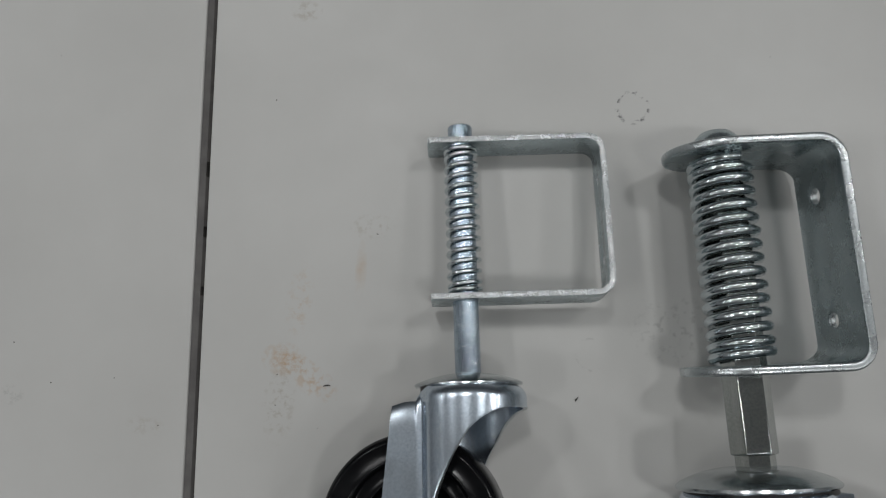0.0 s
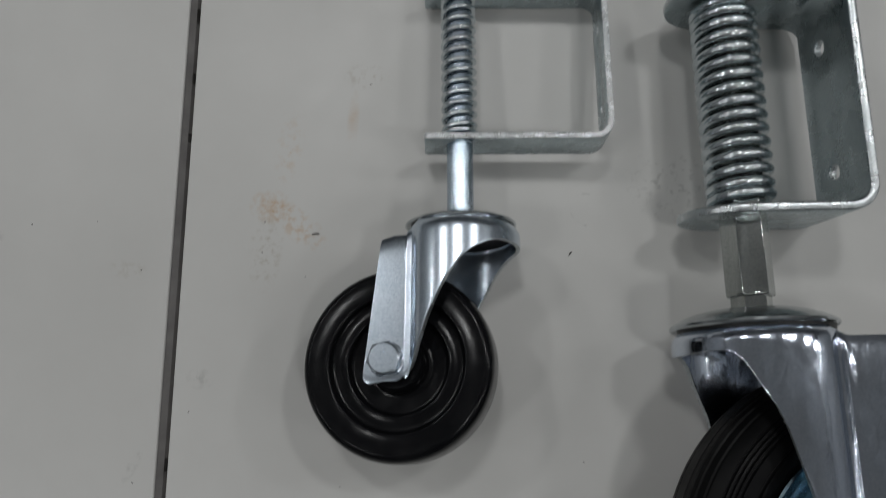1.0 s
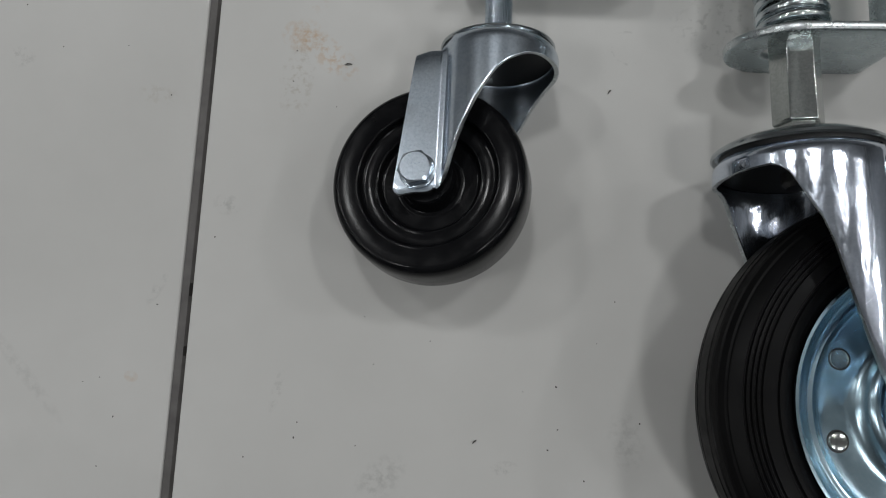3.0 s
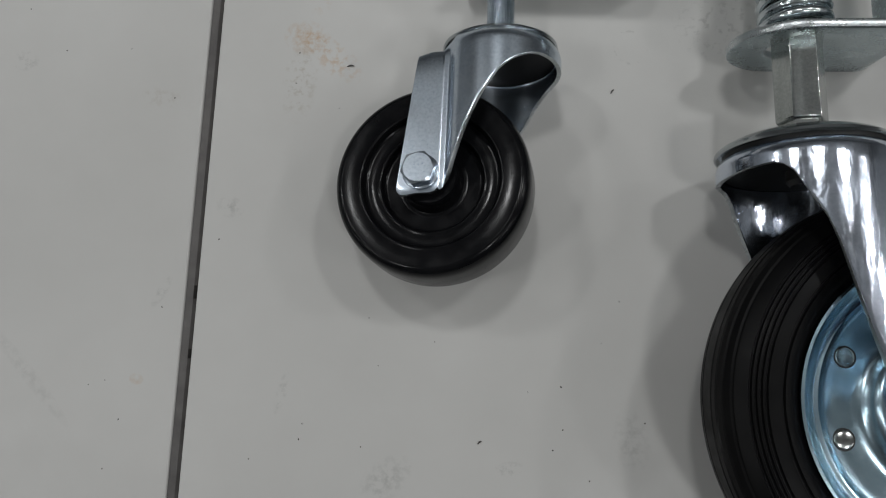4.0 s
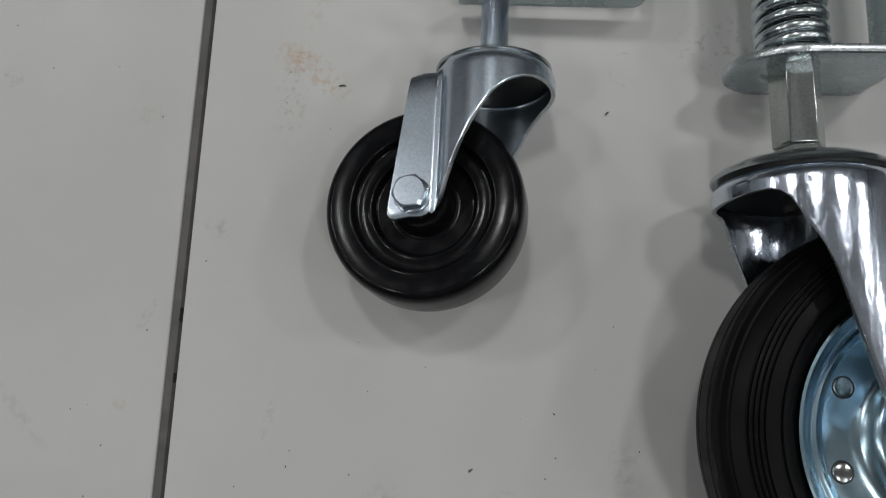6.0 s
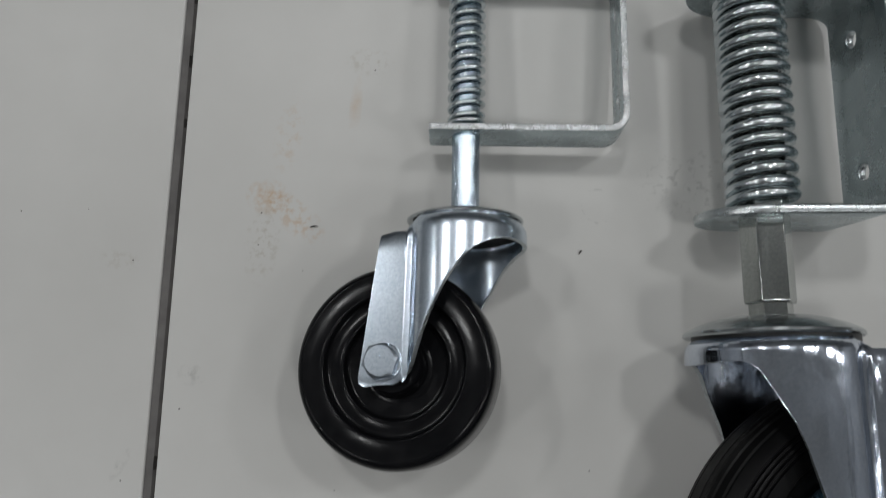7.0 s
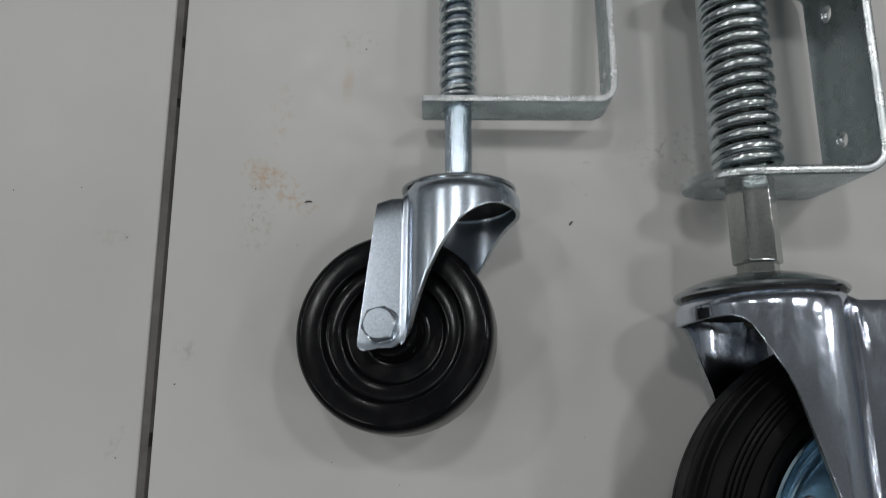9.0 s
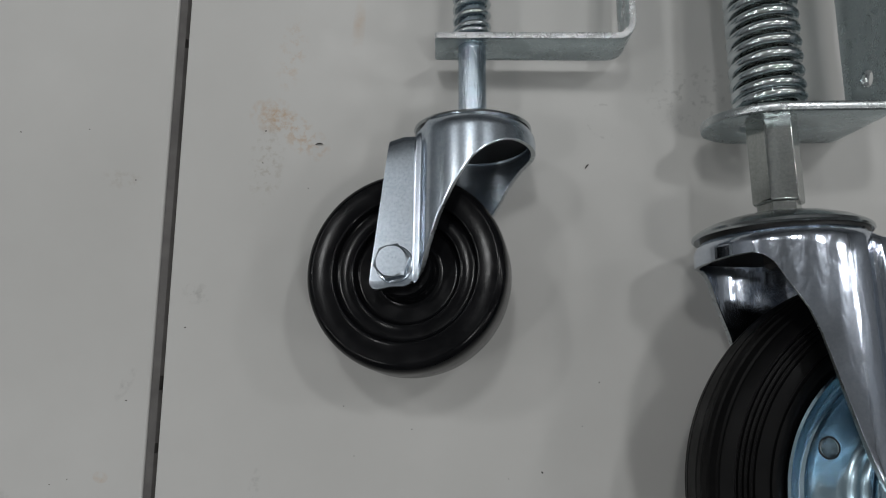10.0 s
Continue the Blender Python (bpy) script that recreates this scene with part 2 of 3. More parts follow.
def strap(low, high, left, right, width, bend, stem, holes, hole_r, round_end, narrow=0.0, skew=0.0, fold=0.0, depth=0.0):
    """A U-shaped steel strap round Y, mid-surface: two arms, two bends, one back with holes.
    narrow: by how much the back is trimmed along the table; skew: how much shorter the high arm is;
    fold, depth: height and depth of a crease along the back."""
    bm = bmesh.new()
    h = width / 2
    circle = lambda r, n=20: [(r * math.cos(2 * math.pi * i / n), r * math.sin(2 * math.pi * i / n)) for i in range(n)]
    for y in (low, high):
        rim = [(right - bend, -h), (right - bend, fold), (right - bend, h)]
        if round_end:
            rim += [(left + h + h * math.cos(a), h * math.sin(a)) for a in (radians(90 + 180 * i / 20) for i in range(21))]
        else:
            c = 0.0012
            rim += [(left + c, h), (left, h - c), (left, c - h), (left + c, -h)]
        outline(bm, [[(x, y, z) for x, z in rim], [(x, y, z) for x, z in circle(stem)]])
    for z0, x0, z1, x1 in ((narrow - h, right, fold, right + depth), (fold, right + depth, h, right)):
        def at(y, z):
            return (x0 + (x1 - x0) * (z - z0) / (z1 - z0), y, z)
        rim = [at(low + bend, z0), at(low + bend, z1), at(high - bend, z1), at(high - bend, z0)]
        rounds = [[at(hy + a, hz + b) for a, b in circle(hole_r, 14)] for hy, hz in holes if z0 < hz - hole_r and hz + hole_r < z1]
        outline(bm, [rim] + rounds)
    for y, sign in ((low + bend, -1), (high - bend, 1)):
        rows = []
        for i in range(9):
            a = radians(90 * i / 8)
            x, yy = right - bend + bend * math.cos(a), y + sign * bend * math.sin(a)
            back = math.cos(a) ** 2
            rows.append([bm.verts.new((x + dx * back, yy, z)) for dx, z in ((0, narrow * back - h), (depth, fold), (0, h))])
        for a, b in zip(rows, rows[1:]):
            for k in (0, 1):
                bm.faces.new((a[k], a[k + 1], b[k + 1], b[k]))
    bmesh.ops.remove_doubles(bm, verts=bm.verts, dist=1e-5)
    for v in bm.verts:
        if v.co.x > stem * 1.1:
            v.co.x -= skew * (v.co.y - low) / (high - low) * v.co.x / right
    return bm


def fork_shell(R, cheek, far, edge, bend, crease, leg_top, leg_left, bottom, side):
    """Pressed fork, mid-surface. The cup is a drum of radius R about Y; both cheeks run down to the axle.
    edge: (x, y) of the free edge from the back of the cup to the axle; leg_left: (x, y) of the leg's outer edge;
    far: how much further back the edge of the cheek next to the table lies; side -1: mirrored."""
    bm = bmesh.new()

    def free(x):
        for (x0, y0), (x1, y1) in zip(edge, edge[1:]):
            if x1 <= x <= x0:
                return y0 + (y1 - y0) * (x0 - x) / (x0 - x1)
        return edge[-1][1] if x < edge[-1][0] else edge[0][1]

    def section(x):
        f = min(max((bend - x) / (bend - crease), 0), 1)
        smooth = f * f * (3 - 2 * f)
        drum = math.sqrt(max(R * R - max(x, bend) ** 2, 0))
        return drum * (1 - smooth) + cheek * smooth - 0.07 * R * math.sin(math.pi * f)

    steps = (0.0, 0.0007, 0.0018, 0.0032, 0.0048)
    rows = 18
    shares = [(j - 4) / (rows - 4) for j in range(5, rows + 1)]
    for up in (1, -1):
        columns = []
        for i in range(28):
            if i < 22:
                x = R * math.cos(math.acos(bend / R) * i / 21)
            else:
                x = bend + (crease - bend) * (i - 21) / 6
            low = free(x if up > 0 else x - far * min(1, max(0, (R - x) / (0.6 * R))))
            f = min(max((bend - x) / (bend - crease), 0), 1)
            top = leg_top * 0.8 * f * f
            z = section(x)
            depths = [top - d for d in steps] + [top - steps[-1] + (low - top + steps[-1]) * q for q in shares]
            column = []
            for j, y in enumerate(depths):
                inset = 1 - 0.085 * (1 - steps[j] / steps[-1]) ** 2 if j < 5 else 1
                column.append(bm.verts.new((side * x * (inset if x > bend else 1), y, up * z * inset)))
            columns.append(column)
        for f in (0.04, 0.1, 0.2, 0.35, 0.5, 0.65, 0.8, 0.87, 0.92, 0.96, 0.985, 1.0):
            column = []
            k = min(1, max(0, (abs(2 * f - 1) - 0.5) / 0.5))
            end = bottom + 0.0052 * (1 - math.sqrt(1 - k * k))
            for j in range(rows + 1):
                share = j / rows
                y = leg_top - 0.004 * max(0, f - 0.5) + (end - leg_top) * share ** 1.05
                (xa, ya), (xb, yb) = leg_left
                xl = xa + (xb - xa) * (y - ya) / (yb - ya)
                x = crease + (xl - crease) * f
                curl = -0.0012 * max(0, 1 - j / 2.5) ** 2
                column.append(bm.verts.new((side * x, y, up * (cheek + curl))))
            columns.append(column)
        for a, b in zip(columns, columns[1:]):
            for j in range(rows):
                quad = (a[j], a[j + 1], b[j + 1], b[j])
                if bm.faces.get(quad) is None:
                    bm.faces.new(quad)
    bmesh.ops.remove_doubles(bm, verts=bm.verts, dist=2e-5)
    return bm


def hex_head(across, height, washer_r, washer_h):
    """A hexagon head on Z with a turned round face, and its washer."""
    bm = bmesh.new()
    n, top = 48, across / 2 * 0.93
    foot, brim, face = [], [], []
    for i in range(n):
        a = 2 * math.pi * i / n
        r = across / 2 / math.cos((a % (math.pi / 3)) - math.pi / 6)
        for ring, radius, z in ((foot, r, 0), (brim, r, height - (r - top) * 0.62), (face, top, height)):
            ring.append(bm.verts.new((radius * math.cos(a), radius * math.sin(a), z)))
    for a, b in ((foot, brim), (brim, face)):
        for i in range(n):
            bm.faces.new((a[i], a[(i + 1) % n], b[(i + 1) % n], b[i]))
    bm.faces.new(face)
    bm.faces.new(foot)
    bm.transform(pose(0, 0, washer_h))
    ring = lathe([(0, 0), (washer_r, 0), (washer_r, washer_h * 0.7), (washer_r * 0.94, washer_h), (0, washer_h)], 32)
    return bm, ring


def mm(*rows):
    return [tuple(v / 1000 for v in row) for row in rows]


# ---- the hall ----
def slab(x0, x1, y0, y1, z0, z1):
    bm = bmesh.new()
    bmesh.ops.create_cube(bm, size=1)
    bm.transform(Matrix.Translation(((x0 + x1) / 2, (y0 + y1) / 2, (z0 + z1) / 2)) @ Matrix.Diagonal((x1 - x0, y1 - y0, z1 - z0, 1)))
    return bm


FLOOR_Z = -0.75
for name, box, mat, label in (
    ("floor", (-6, 6, -6, 6, FLOOR_Z - 0.2, FLOOR_Z), FLOOR_PAINT, "grey concrete floor of the hall"),
    ("ceiling", (-6, 6, -6, 6, 3.6, 3.8), CEILING_PAINT, "pale grey flat ceiling of the hall"),
    ("wall_north", (-6, 6, 6, 6.2, FLOOR_Z, 3.6), WALL_PAINT, "plain grey painted hall wall"),
    ("wall_south", (-6, 6, -6.2, -6, FLOOR_Z, 3.6), WALL_PAINT, "plain grey painted hall wall"),
    ("wall_east", (6, 6.2, -6, 6, FLOOR_Z, 3.6), WALL_PAINT, "plain grey painted hall wall"),
    ("wall_west", (-6.2, -6, -6, 6, FLOOR_Z, 3.6), WALL_PAINT, "plain grey painted hall wall"),
):
    tagged(part(name, slab(*box), mat, smooth=0), label, name.split("_")[0], kind="structure")


# ---- two tables side by side ----
SEAM = pose(-0.0884, 0.0358, 0, 0, 0, 8.6)


def table(x0, x1, radius, label):
    root = new("work_table")
    root.matrix_world = SEAM @ pose((x0 + x1) / 2, 0, FLOOR_Z)
    half, long, t = (x1 - x0) / 2, 0.9, 0.028
    top = slab(-half, half, -long, long, -FLOOR_Z - t, -FLOOR_Z)
    part("tabletop", top, LAMINATE, root, smooth=40).modifiers.new("edge", "BEVEL")
    edge = root.children[0].modifiers["edge"]
    edge.width, edge.segments = radius, 5
    for sx in (-1, 1):
        for sy in (-1, 1):
            x, y = sx * (half - 0.06), sy * (long - 0.06)
            part("leg", slab(x - 0.02, x + 0.02, y - 0.02, y + 0.02, 0, -FLOOR_Z - t), LEG_PAINT, root, smooth=0, bevel=0.003)
    return tagged(root, label, "table", "tables pushed together")


table(0.0, 1.2, 0.0008, "pale grey laminate work table with rust stains and scuffs")
table(-1.2062, -0.0062, 0.0012, "pale grey laminate work table with a rounded edge")

# sloping filler strip in the gap between the tops, its thin side broken out in places
def wedge(bm, x0, x1, y0, y1, z0, z1):
    """A piece of the strip whose top falls from z0 at x0 to z1 at x1."""
    ends = [[bm.verts.new((x, y, z)) for x, z in ((x0, -0.022), (x1, -0.022), (x1, z1), (x0, z0))] for y in (y0, y1)]
    for k in range(4):
        bm.faces.new((ends[0][k], ends[0][(k + 1) % 4], ends[1][(k + 1) % 4], ends[1][k]))
    bm.faces.new(ends[0])
    bm.faces.new(ends[1])


gap = bmesh.new()
wedge(gap, -0.0061, -0.0028, -0.89, 0.89, -0.0014, -0.0030)
for y0, y1 in ((-0.89, -0.193), (-0.188, -0.1615), (-0.1545, 0.0195), (0.0245, 0.0535), (0.060, 0.090), (0.099, 0.89)):
    wedge(gap, -0.0028, -0.0004, y0, y1, -0.0030, -0.0064)
strip = tagged(part("gap_filler_strip", gap, FILLER, smooth=0), "dirty brown filler strip in the gap between tables", "strip", kind="structure")
strip.matrix_world = SEAM


# ---- the small caster ----
def small_caster():
    root = new("spring_loaded_caster")
    root.matrix_world = pose(0.066, 0.0285, 0, 0, 0, 10.4)
    lean = pose(0, 0, 0.0288, -4.2)
    # swivel head, fork and wheel
    swing = lean @ pose(0, 0, 0, -3.8, -10.0, 0)
    bracket = part("bracket", placed(strap(0.0456, 0.1340, -0.0185, 0.0785, 0.0240, 0.0085, 0.0075, mm((66, -1), (112, -1)), 0.0030, False, fold=0.0060), lean @ pose(0, 0.0456, -0.0020, -1.5) @ pose(0, -0.0456, 0)),
                   (ZINC_BRACKET, ZINC_EDGE), root, "zinc-plated U-shaped steel strap", bevel=0.0004, shell=0.0034)
    part("stem", placed(lathe(mm((0, -4), (6.9, -4), (6.9, 143.3), (6.6, 143.8), (0, 143.6)), 40, "Y"), lean), ZINC_ROD, root, "bright drawn round steel stem", smooth=30)
    part("spring", placed(coil(0.0084, 0.00130, 0.0475, 0.1320, 15.0, 1.3, 0.5 * math.pi), lean), SPRING_STEEL, root, "thin zinc-plated compression spring", smooth=80)
    part("swivel_disc", placed(lathe(mm((0, 5.6), (7.5, 5.5), (13, 4.8), (19, 3.5), (24, 2.0), (27.2, 0.9), (28.4, 0.1), (28.5, -0.7), (27.8, -1.3), (20, -1.0), (0, -1.0)), 72, "Y"), lean @ pose(0, 0.0003, 0)),
         ZINC_BRIGHT, root, "domed zinc-plated swivel disc")
    # shade under the disc is put into this race's near-black colour
    part("bearing_race", placed(lathe(mm((0, 0.8), (25.4, 0.8), (25.4, -3.4), (0, -3.4)), 48, "Y"), lean), SHADE_BLACK, root, "bearing race, near-black for the shade in the gap")
    fork = part("fork", placed(fork_shell(0.0292, 0.0205, 0.010,
                                         mm((29.3, -10), (22, -10.5), (17, -12), (10, -16), (4, -21), (-4.0, -33), (-10.5, -46), (-16, -60), (-19.5, -70), (-22.5, -76), (-24.5, -78)),
                                         -0.0165, -0.0232, -0.0070, mm((-36.6, -12), (-43.8, -78)), -0.0780, 1), swing @ pose(0, -0.0030, 0)),
                (ZINC_FORK, ZINC_POLISHED), root, "pressed zinc-plated steel fork", shell=0.0022, bevel=0.0005)
    # underside coloured near-black to paint the shade inside the cup
    part("cup_top", placed(trimmed(lathe(mm((0, -3.6), (25, -3.6), (27.4, -4.8), (27.6, -6.2), (0, -6.2)), 64, "Y"), -0.0180, 1), swing), SHADE_BLACK, fork, "underside of the swivel race, near-black for painted shade")
    hub = swing @ pose(-0.0294, -0.0714, 0)
    half = mm((47.1, 0), (47.1, 7.5), (46.8, 10), (46.2, 12.4), (45.0, 14.2), (43.2, 15), (42.7, 15), (35.0, 13.85), (34.5, 14.15), (33.9, 14.2), (33.4, 13.8), (33.1, 12.8), (32.9, 10.8), (32.3, 10.1),
              (31.4, 9.8), (30.9, 9.76), (26.4, 9.36), (25.9, 9.7), (25.3, 9.8), (24.8, 9.4), (24.5, 8.4), (24.3, 6.6), (23.7, 6.0), (22.8, 5.8), (22.3, 5.78), (16.9, 5.53), (16.4, 5.5), (14.8, 6.0), (14.0, 8.0), (13.5, 14), (12.4, 15.5), (0, 15.5))
    wheel = part("wheel", placed(lathe([(r, -h) for r, h in reversed(half)] + half[1:], 96), hub), WHEEL_BLACK, root, "glossy black hard rubber wheel with concentric ridges", smooth=50)
    axle = part("axle_sleeve", placed(lathe(mm((0, -19.5), (7, -19.5), (7, 19.5), (0, 19.5)), 24), hub), ZINC_BRIGHT, wheel)
    head, washer = hex_head(0.0146, 0.0056, 0.0086, 0.0012)
    bolt = part("axle_bolt", placed(head, hub @ pose(-0.0027, 0.0004, 0.0217, 0, 0, 12)), ZINC_FORK, root, "zinc-plated hexagon bolt head", smooth=25)
    part("washer", placed(washer, hub @ pose(-0.0027, 0.0004, 0.0217)), ZINC_FORK, bolt)
    for k in range(3):
        part("head_mark", placed(slab(-0.0004, 0.0004, -0.0011, 0.0011, 0, 0.00025), hub @ pose(-0.0027 + 0.0016 * (k - 1), 0.0026, 0.0217 + 0.0068, 0, 0, 20 * k)), ZINC_FORK, bolt)
    nut, ring = hex_head(0.0135, 0.0066, 0.0082, 0.0014)
    nut_ob = part("axle_nut", placed(nut, hub @ pose(0, 0, -0.0217, 180, 0, 20)), ZINC_BRIGHT, root, smooth=25, bevel=0.0005)
    part("washer", placed(ring, hub @ pose(0, 0, -0.0217, 180)), ZINC_BRIGHT, nut_ob)
    return tagged(root, "small zinc spring-loaded gate caster with black wheel, lying on the table", "caster", "casters on the table")


small_caster()


# ---- the large caster ----
def large_caster():
    root = new("spring_loaded_caster")
    root.matrix_world = pose(0.2155, 0.0025, 0, 0, 0, 11.2)
    lean = pose(0, 0, 0.0430, -4.0)
    flat = pose(0, 0, 0.0312)
    part("bracket", placed(strap(0.0560, 0.1722, -0.0295, 0.0563, 0.0605, 0.0115, 0.0120, mm((80, -5), (148, -5)), 0.0042, True, 0.0060, 0.0036, 0.0060, 0.0026), flat),
         (ZINC_BRACKET, ZINC_POLISHED), root, "heavy zinc-plated U bracket with rounded arms", bevel=0.0011, shell=0.0046)
    part("stem", placed(prism(6, 0.0206, 0.0140, 0.1757, 0.0008, -8.5), lean), ZINC_BAR, root, "dull hexagonal steel stem", smooth=20, bevel=0.0010)
    part("stem_collar", placed(prism(6, 0.0172, 0.0, 0.0145, 0.0004, -8.5), lean), ZINC_BAR, root, "turned-down foot of the stem", smooth=20)
    part("rivet_head", placed(lathe(mm((0, 11.2), (4, 10.8), (8.5, 9.0), (11.8, 5.4), (13.2, 2.4), (13.6, 0), (0, 0)), 40, "Y"), lean @ pose(0, 0.1757, 0)), ZINC_BRACKET, root, "domed riveted stem end")
    part("spring", placed(coil(0.0146, 0.0027, 0.0588, 0.1704, 15.6, 1.6, 0.5 * math.pi), lean), SPRING_STEEL, root, "thick zinc-plated compression spring", smooth=80)
    part("swivel_disc", placed(lathe(mm((0, 8.6), (12, 8.5), (20, 7.6), (27, 6.0), (33, 3.9), (37, 1.9), (38.9, 0.5), (39.2, -0.8), (38.4, -1.6), (30, -1.2), (0, -1.2)), 80, "Y"), lean @ pose(-0.0010, 0, 0)),
         ZINC_BRIGHT, root, "domed zinc-plated swivel disc")
    # race painted near-black in place of the shaded gap below the disc
    part("bearing_race", placed(lathe(mm((0, -1.4), (36.2, -1.4), (36.2, -4.4), (0, -4.4)), 56, "Y"), lean), SHADE_BLACK, root, "bearing race, near-black for the shade in the gap")
    swing = lean @ pose(0, 0, 0, 0, 2.0, 0)
    fork = part("fork", placed(fork_shell(0.0386, 0.0330, 0.006,
                                         mm((38.7, -10.8), (36.5, -10.4), (33, -9.8), (27, -9.6), (22, -12), (19, -17.5), (16, -24.5), (8.5, -38), (3.5, -57), (-1.5, -75), (-7, -93), (-14, -108), (-26, -122)),
                                         -0.0195, -0.0255, -0.0045, mm((-64, -12), (-66, -130)), -0.134, -1), swing @ pose(0, -0.0036, 0)),
                (ZINC_MIRROR, ZINC_POLISHED), root, "pressed mirror-bright zinc fork", shell=0.0023, bevel=0.0006)
    # painted shade: this near-black sheet darkens the inside of the cup
    part("cup_top", placed(trimmed(lathe(mm((0, -3.8), (34.0, -3.8), (36.2, -5.4), (36.4, -9), (0, -9)), 72, "Y"), -1, 0.0200), swing), SHADE_BLACK, fork, "underside of the swivel race, near-black for painted shade")
    # nut takes the shade colour too, so it sinks into the dark cup
    part("king_bolt_nut", placed(lathe(mm((0, -7.5), (9, -7.5), (9, -14), (7, -16), (0, -16)), 24, "Y"), swing), SHADE_BLACK, fork, "nut coloured near-black like the painted shade round it")
    hub = swing @ pose(0.0460, -0.1160, 0)
    half = mm((97, 0), (97, 4.4), (96.2, 4.9), (96.2, 5.5), (96.9, 6.0), (96.6, 8.8), (95.7, 9.3), (95.6, 9.9), (96.2, 10.4), (95.4, 12.8), (94.4, 13.2), (94.2, 13.8), (94.6, 14.4),
              (93.0, 16.6), (91.9, 16.9), (91.5, 17.5), (91.8, 18.2), (89.4, 20.0), (87.0, 21.2), (86.5, 20.4), (86.0, 20.5), (85.7, 21.8), (84.9, 22.1), (84.5, 21.2), (84.0, 21.3), (83.7, 22.5),
              (82.9, 22.8), (82.5, 21.9), (82.0, 22.0), (81.7, 23.2), (80.9, 23.4), (80.5, 22.6), (80.0, 22.7), (79.6, 23.8), (76.0, 24.4), (74.4, 24.4), (73.8, 23.0), (73.2, 23.0), (72.6, 24.0),
              (70.6, 23.6), (68.6, 22.4), (66.8, 20.8), (65.2, 19.0), (61, 15.5))
    wheel = part("wheel", placed(lathe([(r, -h) for r, h in reversed(half)] + half[1:] , 128), hub), TYRE, root, "black solid rubber tyre on a blue zinc rim", smooth=35)
    dish = mm((63.6, 17.0), (65.2, 20.2), (65.0, 21.3), (63.8, 21.6), (62.4, 20.6), (60.6, 17.8), (58.4, 15.6), (56.4, 15.0), (55.2, 15.3), (54.2, 14.6), (52.6, 12.4),
              (51.0, 11.7), (47, 11.4), (40, 11.4), (36.5, 11.8), (34, 13.4), (32.4, 16.0), (31.0, 18.2), (28.6, 19.4), (26.6, 19.0), (25.2, 17.4), (24.4, 18.0),
              (23.6, 20.6), (21.6, 21.8), (19.4, 20), (17.6, 16.5), (16, 15), (13.6, 15.2), (13, 31), (0, 31))
    for up in (1, -1):
        rim = part("rim", placed(lathe([(r, h) for r, h in dish], 96), hub @ pose(0, 0, 0, 0 if up > 0 else 180)), RIM_STEEL, wheel, "blue-tinted zinc pressed steel rim", smooth=45)
        if up > 0:
            for k in range(8):
                a = radians(152.5 + 45 * k)
                part("rivet", placed(lathe(mm((0, 0.25), (3.4, 0.25), (4.0, 0.5), (4.3, 0.3), (4.4, 0), (0, 0)), 24), hub @ pose(0.0455 * math.cos(a), 0.0455 * math.sin(a), 0.0114)), ZINC_BAR, wheel)
                # flat near-black ring paints the shade of a recess round the rivet
                part("rivet_hole", placed(lathe(mm((4.3, 0.15), (4.8, 0.2), (4.9, 0), (4.2, 0)), 24, closed=True), hub @ pose(0.0455 * math.cos(a), 0.0455 * math.sin(a), 0.0115)), SHADE_BLACK, wheel)
    head, washer = hex_head(0.0190, 0.0080, 0.0130, 0.0020)
    bolt = part("axle_bolt", placed(head, hub @ pose(0, 0, 0.0373, 0, 0, 12)), ZINC_BRIGHT, root, "zinc-plated hexagon bolt head", smooth=25, bevel=0.0005)
    part("washer", placed(washer, hub @ pose(0, 0, 0.0373)), ZINC_BRIGHT, bolt)
    nut, ring = hex_head(0.0190, 0.0080, 0.0130, 0.0020)
    nut_ob = part("axle_nut", placed(nut, hub @ pose(0, 0, -0.0373, 180, 0, 20)), ZINC_BRIGHT, root, smooth=25, bevel=0.0005)
    part("washer", placed(ring, hub @ pose(0, 0, -0.0373, 180)), ZINC_BRIGHT, nut_ob)
    return tagged(root, "large zinc spring-loaded gate caster with rubber-tyred wheel, lying on the table", "caster", "casters on the table")


large_caster()


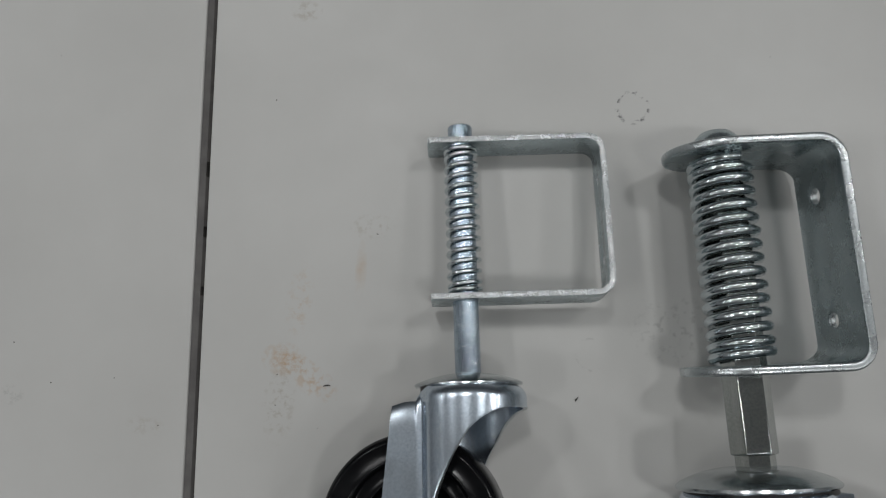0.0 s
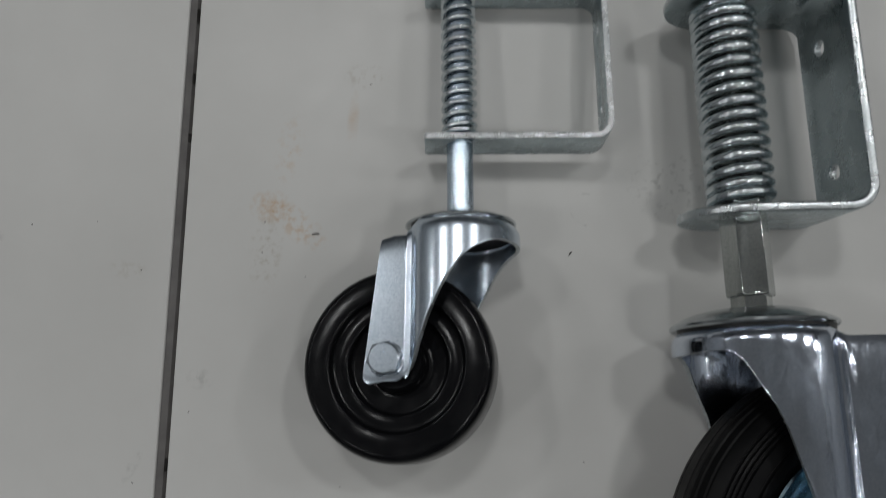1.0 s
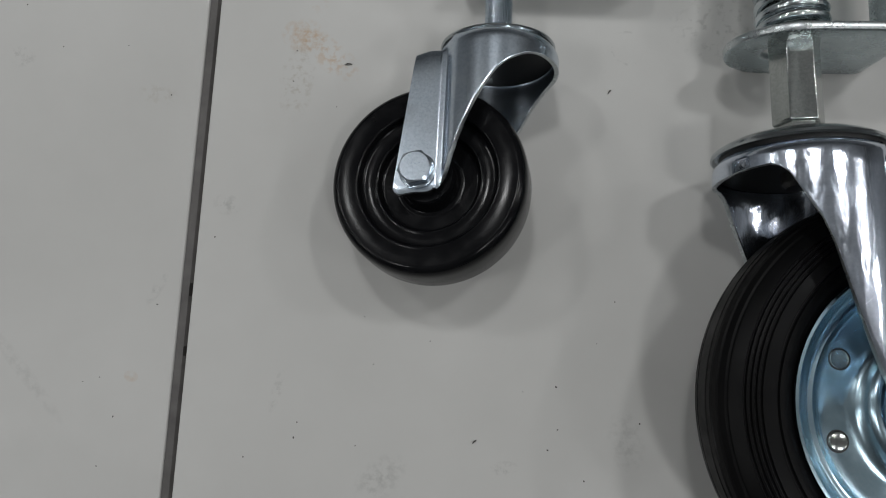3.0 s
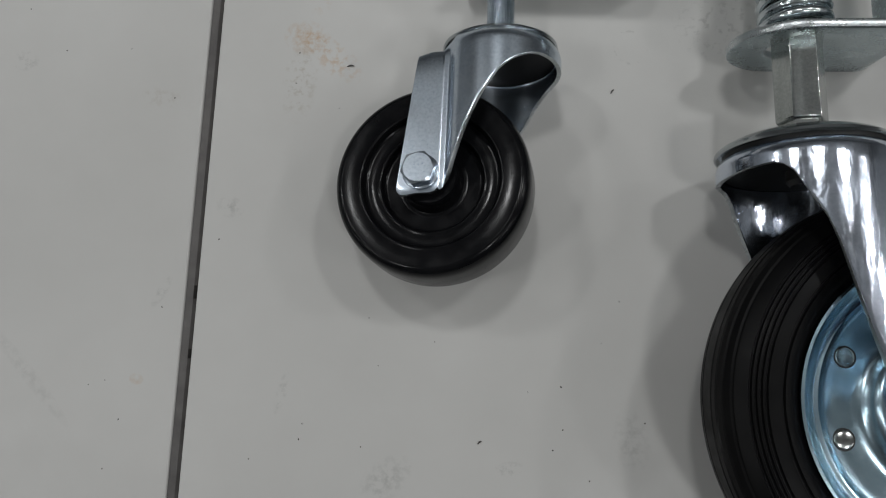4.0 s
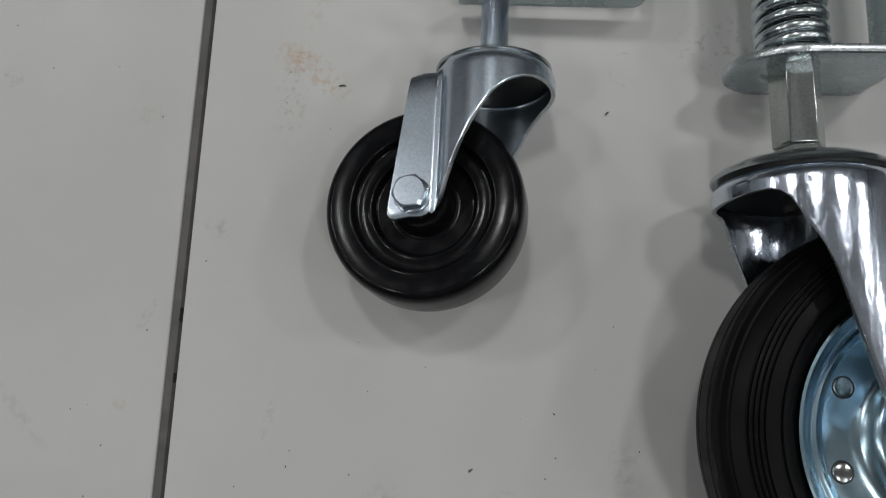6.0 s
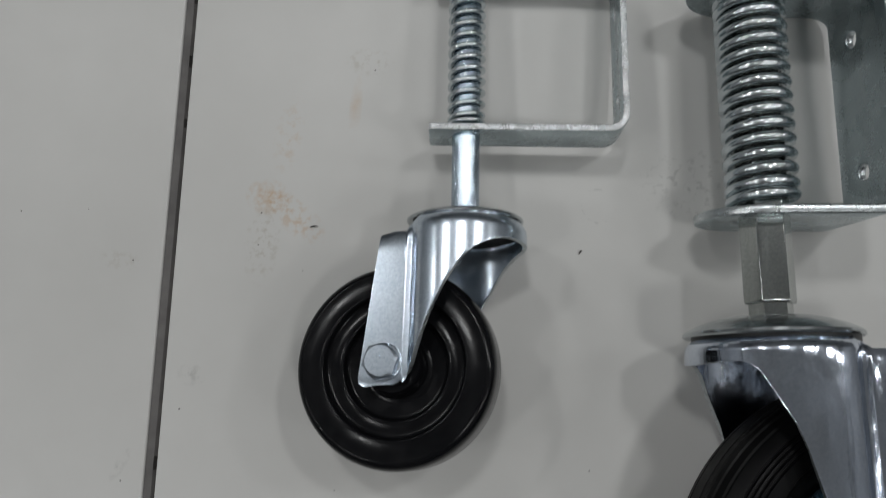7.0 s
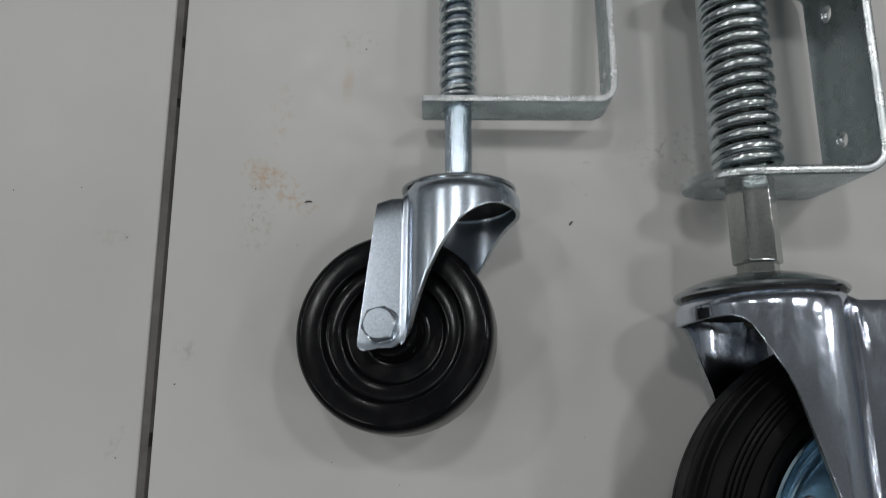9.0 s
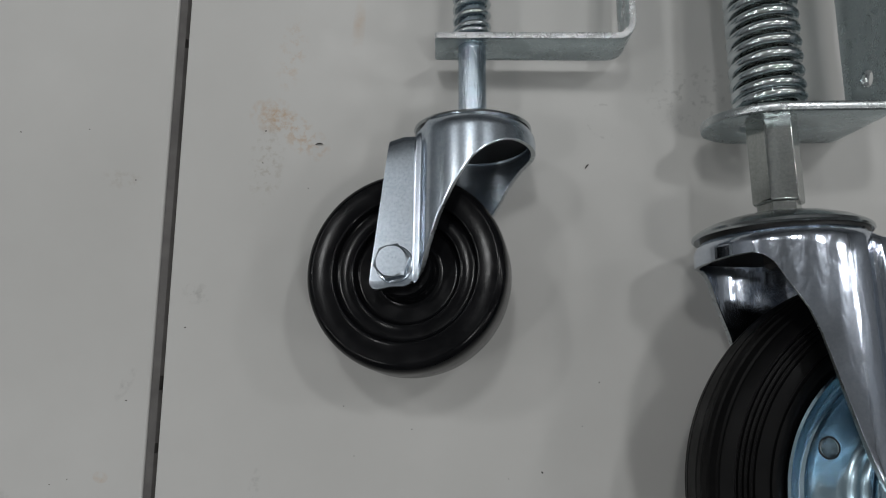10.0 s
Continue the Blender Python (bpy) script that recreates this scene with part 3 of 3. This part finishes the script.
# ---- crumbs of dirt on the tops ----
crumbs = bmesh.new()
for k, (x, y) in enumerate((
    (-71, 176), (217, 247), (-41, 17), (-39, 0), (-13, -9), (-205, 184), (-193, 12), (-167, -7), (-132, 1), (-81, -132), (-101, -175), (-109, -179),
    (-89, -193), (-91, -219), (-102, -21), (-60, -91), (27, -115), (63, -120), (37, -138), (5, -175), (5, -183), (-18, -198), (37, -180), (147, -103),
    (152, -80), (115, -135), (131, -129), (176, -138), (136, -150), (133, -161), (154, -172), (2, 105),
)):
    size = random.uniform(0.0002, 0.00048)
    made = bmesh.ops.create_icosphere(crumbs, subdivisions=1, radius=1)["verts"]
    bmesh.ops.transform(crumbs, verts=made, matrix=pose(x / 1000, y / 1000, 0, 0, 0, random.uniform(0, 180)) @ Matrix.Diagonal((size * random.uniform(0.8, 1.8), size, size * 0.35, 1)))
tagged(part("dirt_crumbs", crumbs, DIRT), "tiny dark crumbs of dirt scattered on the tables", "dirt", kind="stuff")


def shaving(x, y, turn, long, label):
    points = [Vector((long * (f - 0.5), 0.0003 * math.sin(3 * f), 0.0004 + 0.0006 * math.sin(math.pi * f))) for f in (i / 8 for i in range(9))]
    bm = bmesh.new()
    rings = []
    for i, p in enumerate(points):
        r = 0.00026 * (0.5 + math.sin(math.pi * (i + 0.5) / 9))
        rings.append([bm.verts.new(p + Vector((0, r * math.cos(a), r * math.sin(a)))) for a in (2 * math.pi * k / 6 for k in range(6))])
    for a, b in zip(rings, rings[1:]):
        for k in range(6):
            bm.faces.new((a[k], a[(k + 1) % 6], b[(k + 1) % 6], b[k]))
    bm.faces.new(rings[0])
    bm.faces.new(rings[-1])
    ob = tagged(part("metal_shaving", bm, DIRT), label, "shaving", "shavings on the table")
    ob.matrix_world = pose(x, y, 0, 0, 0, turn)


shaving(-0.012, 0.015, 15, 0.0040, "short dark curled metal shaving on the table")
shaving(0.128, 0.029, 60, 0.0028, "short dark straight metal shaving on the table")
shaving(0.096, -0.165, 50, 0.0026, "tiny dark metal shaving on the table")
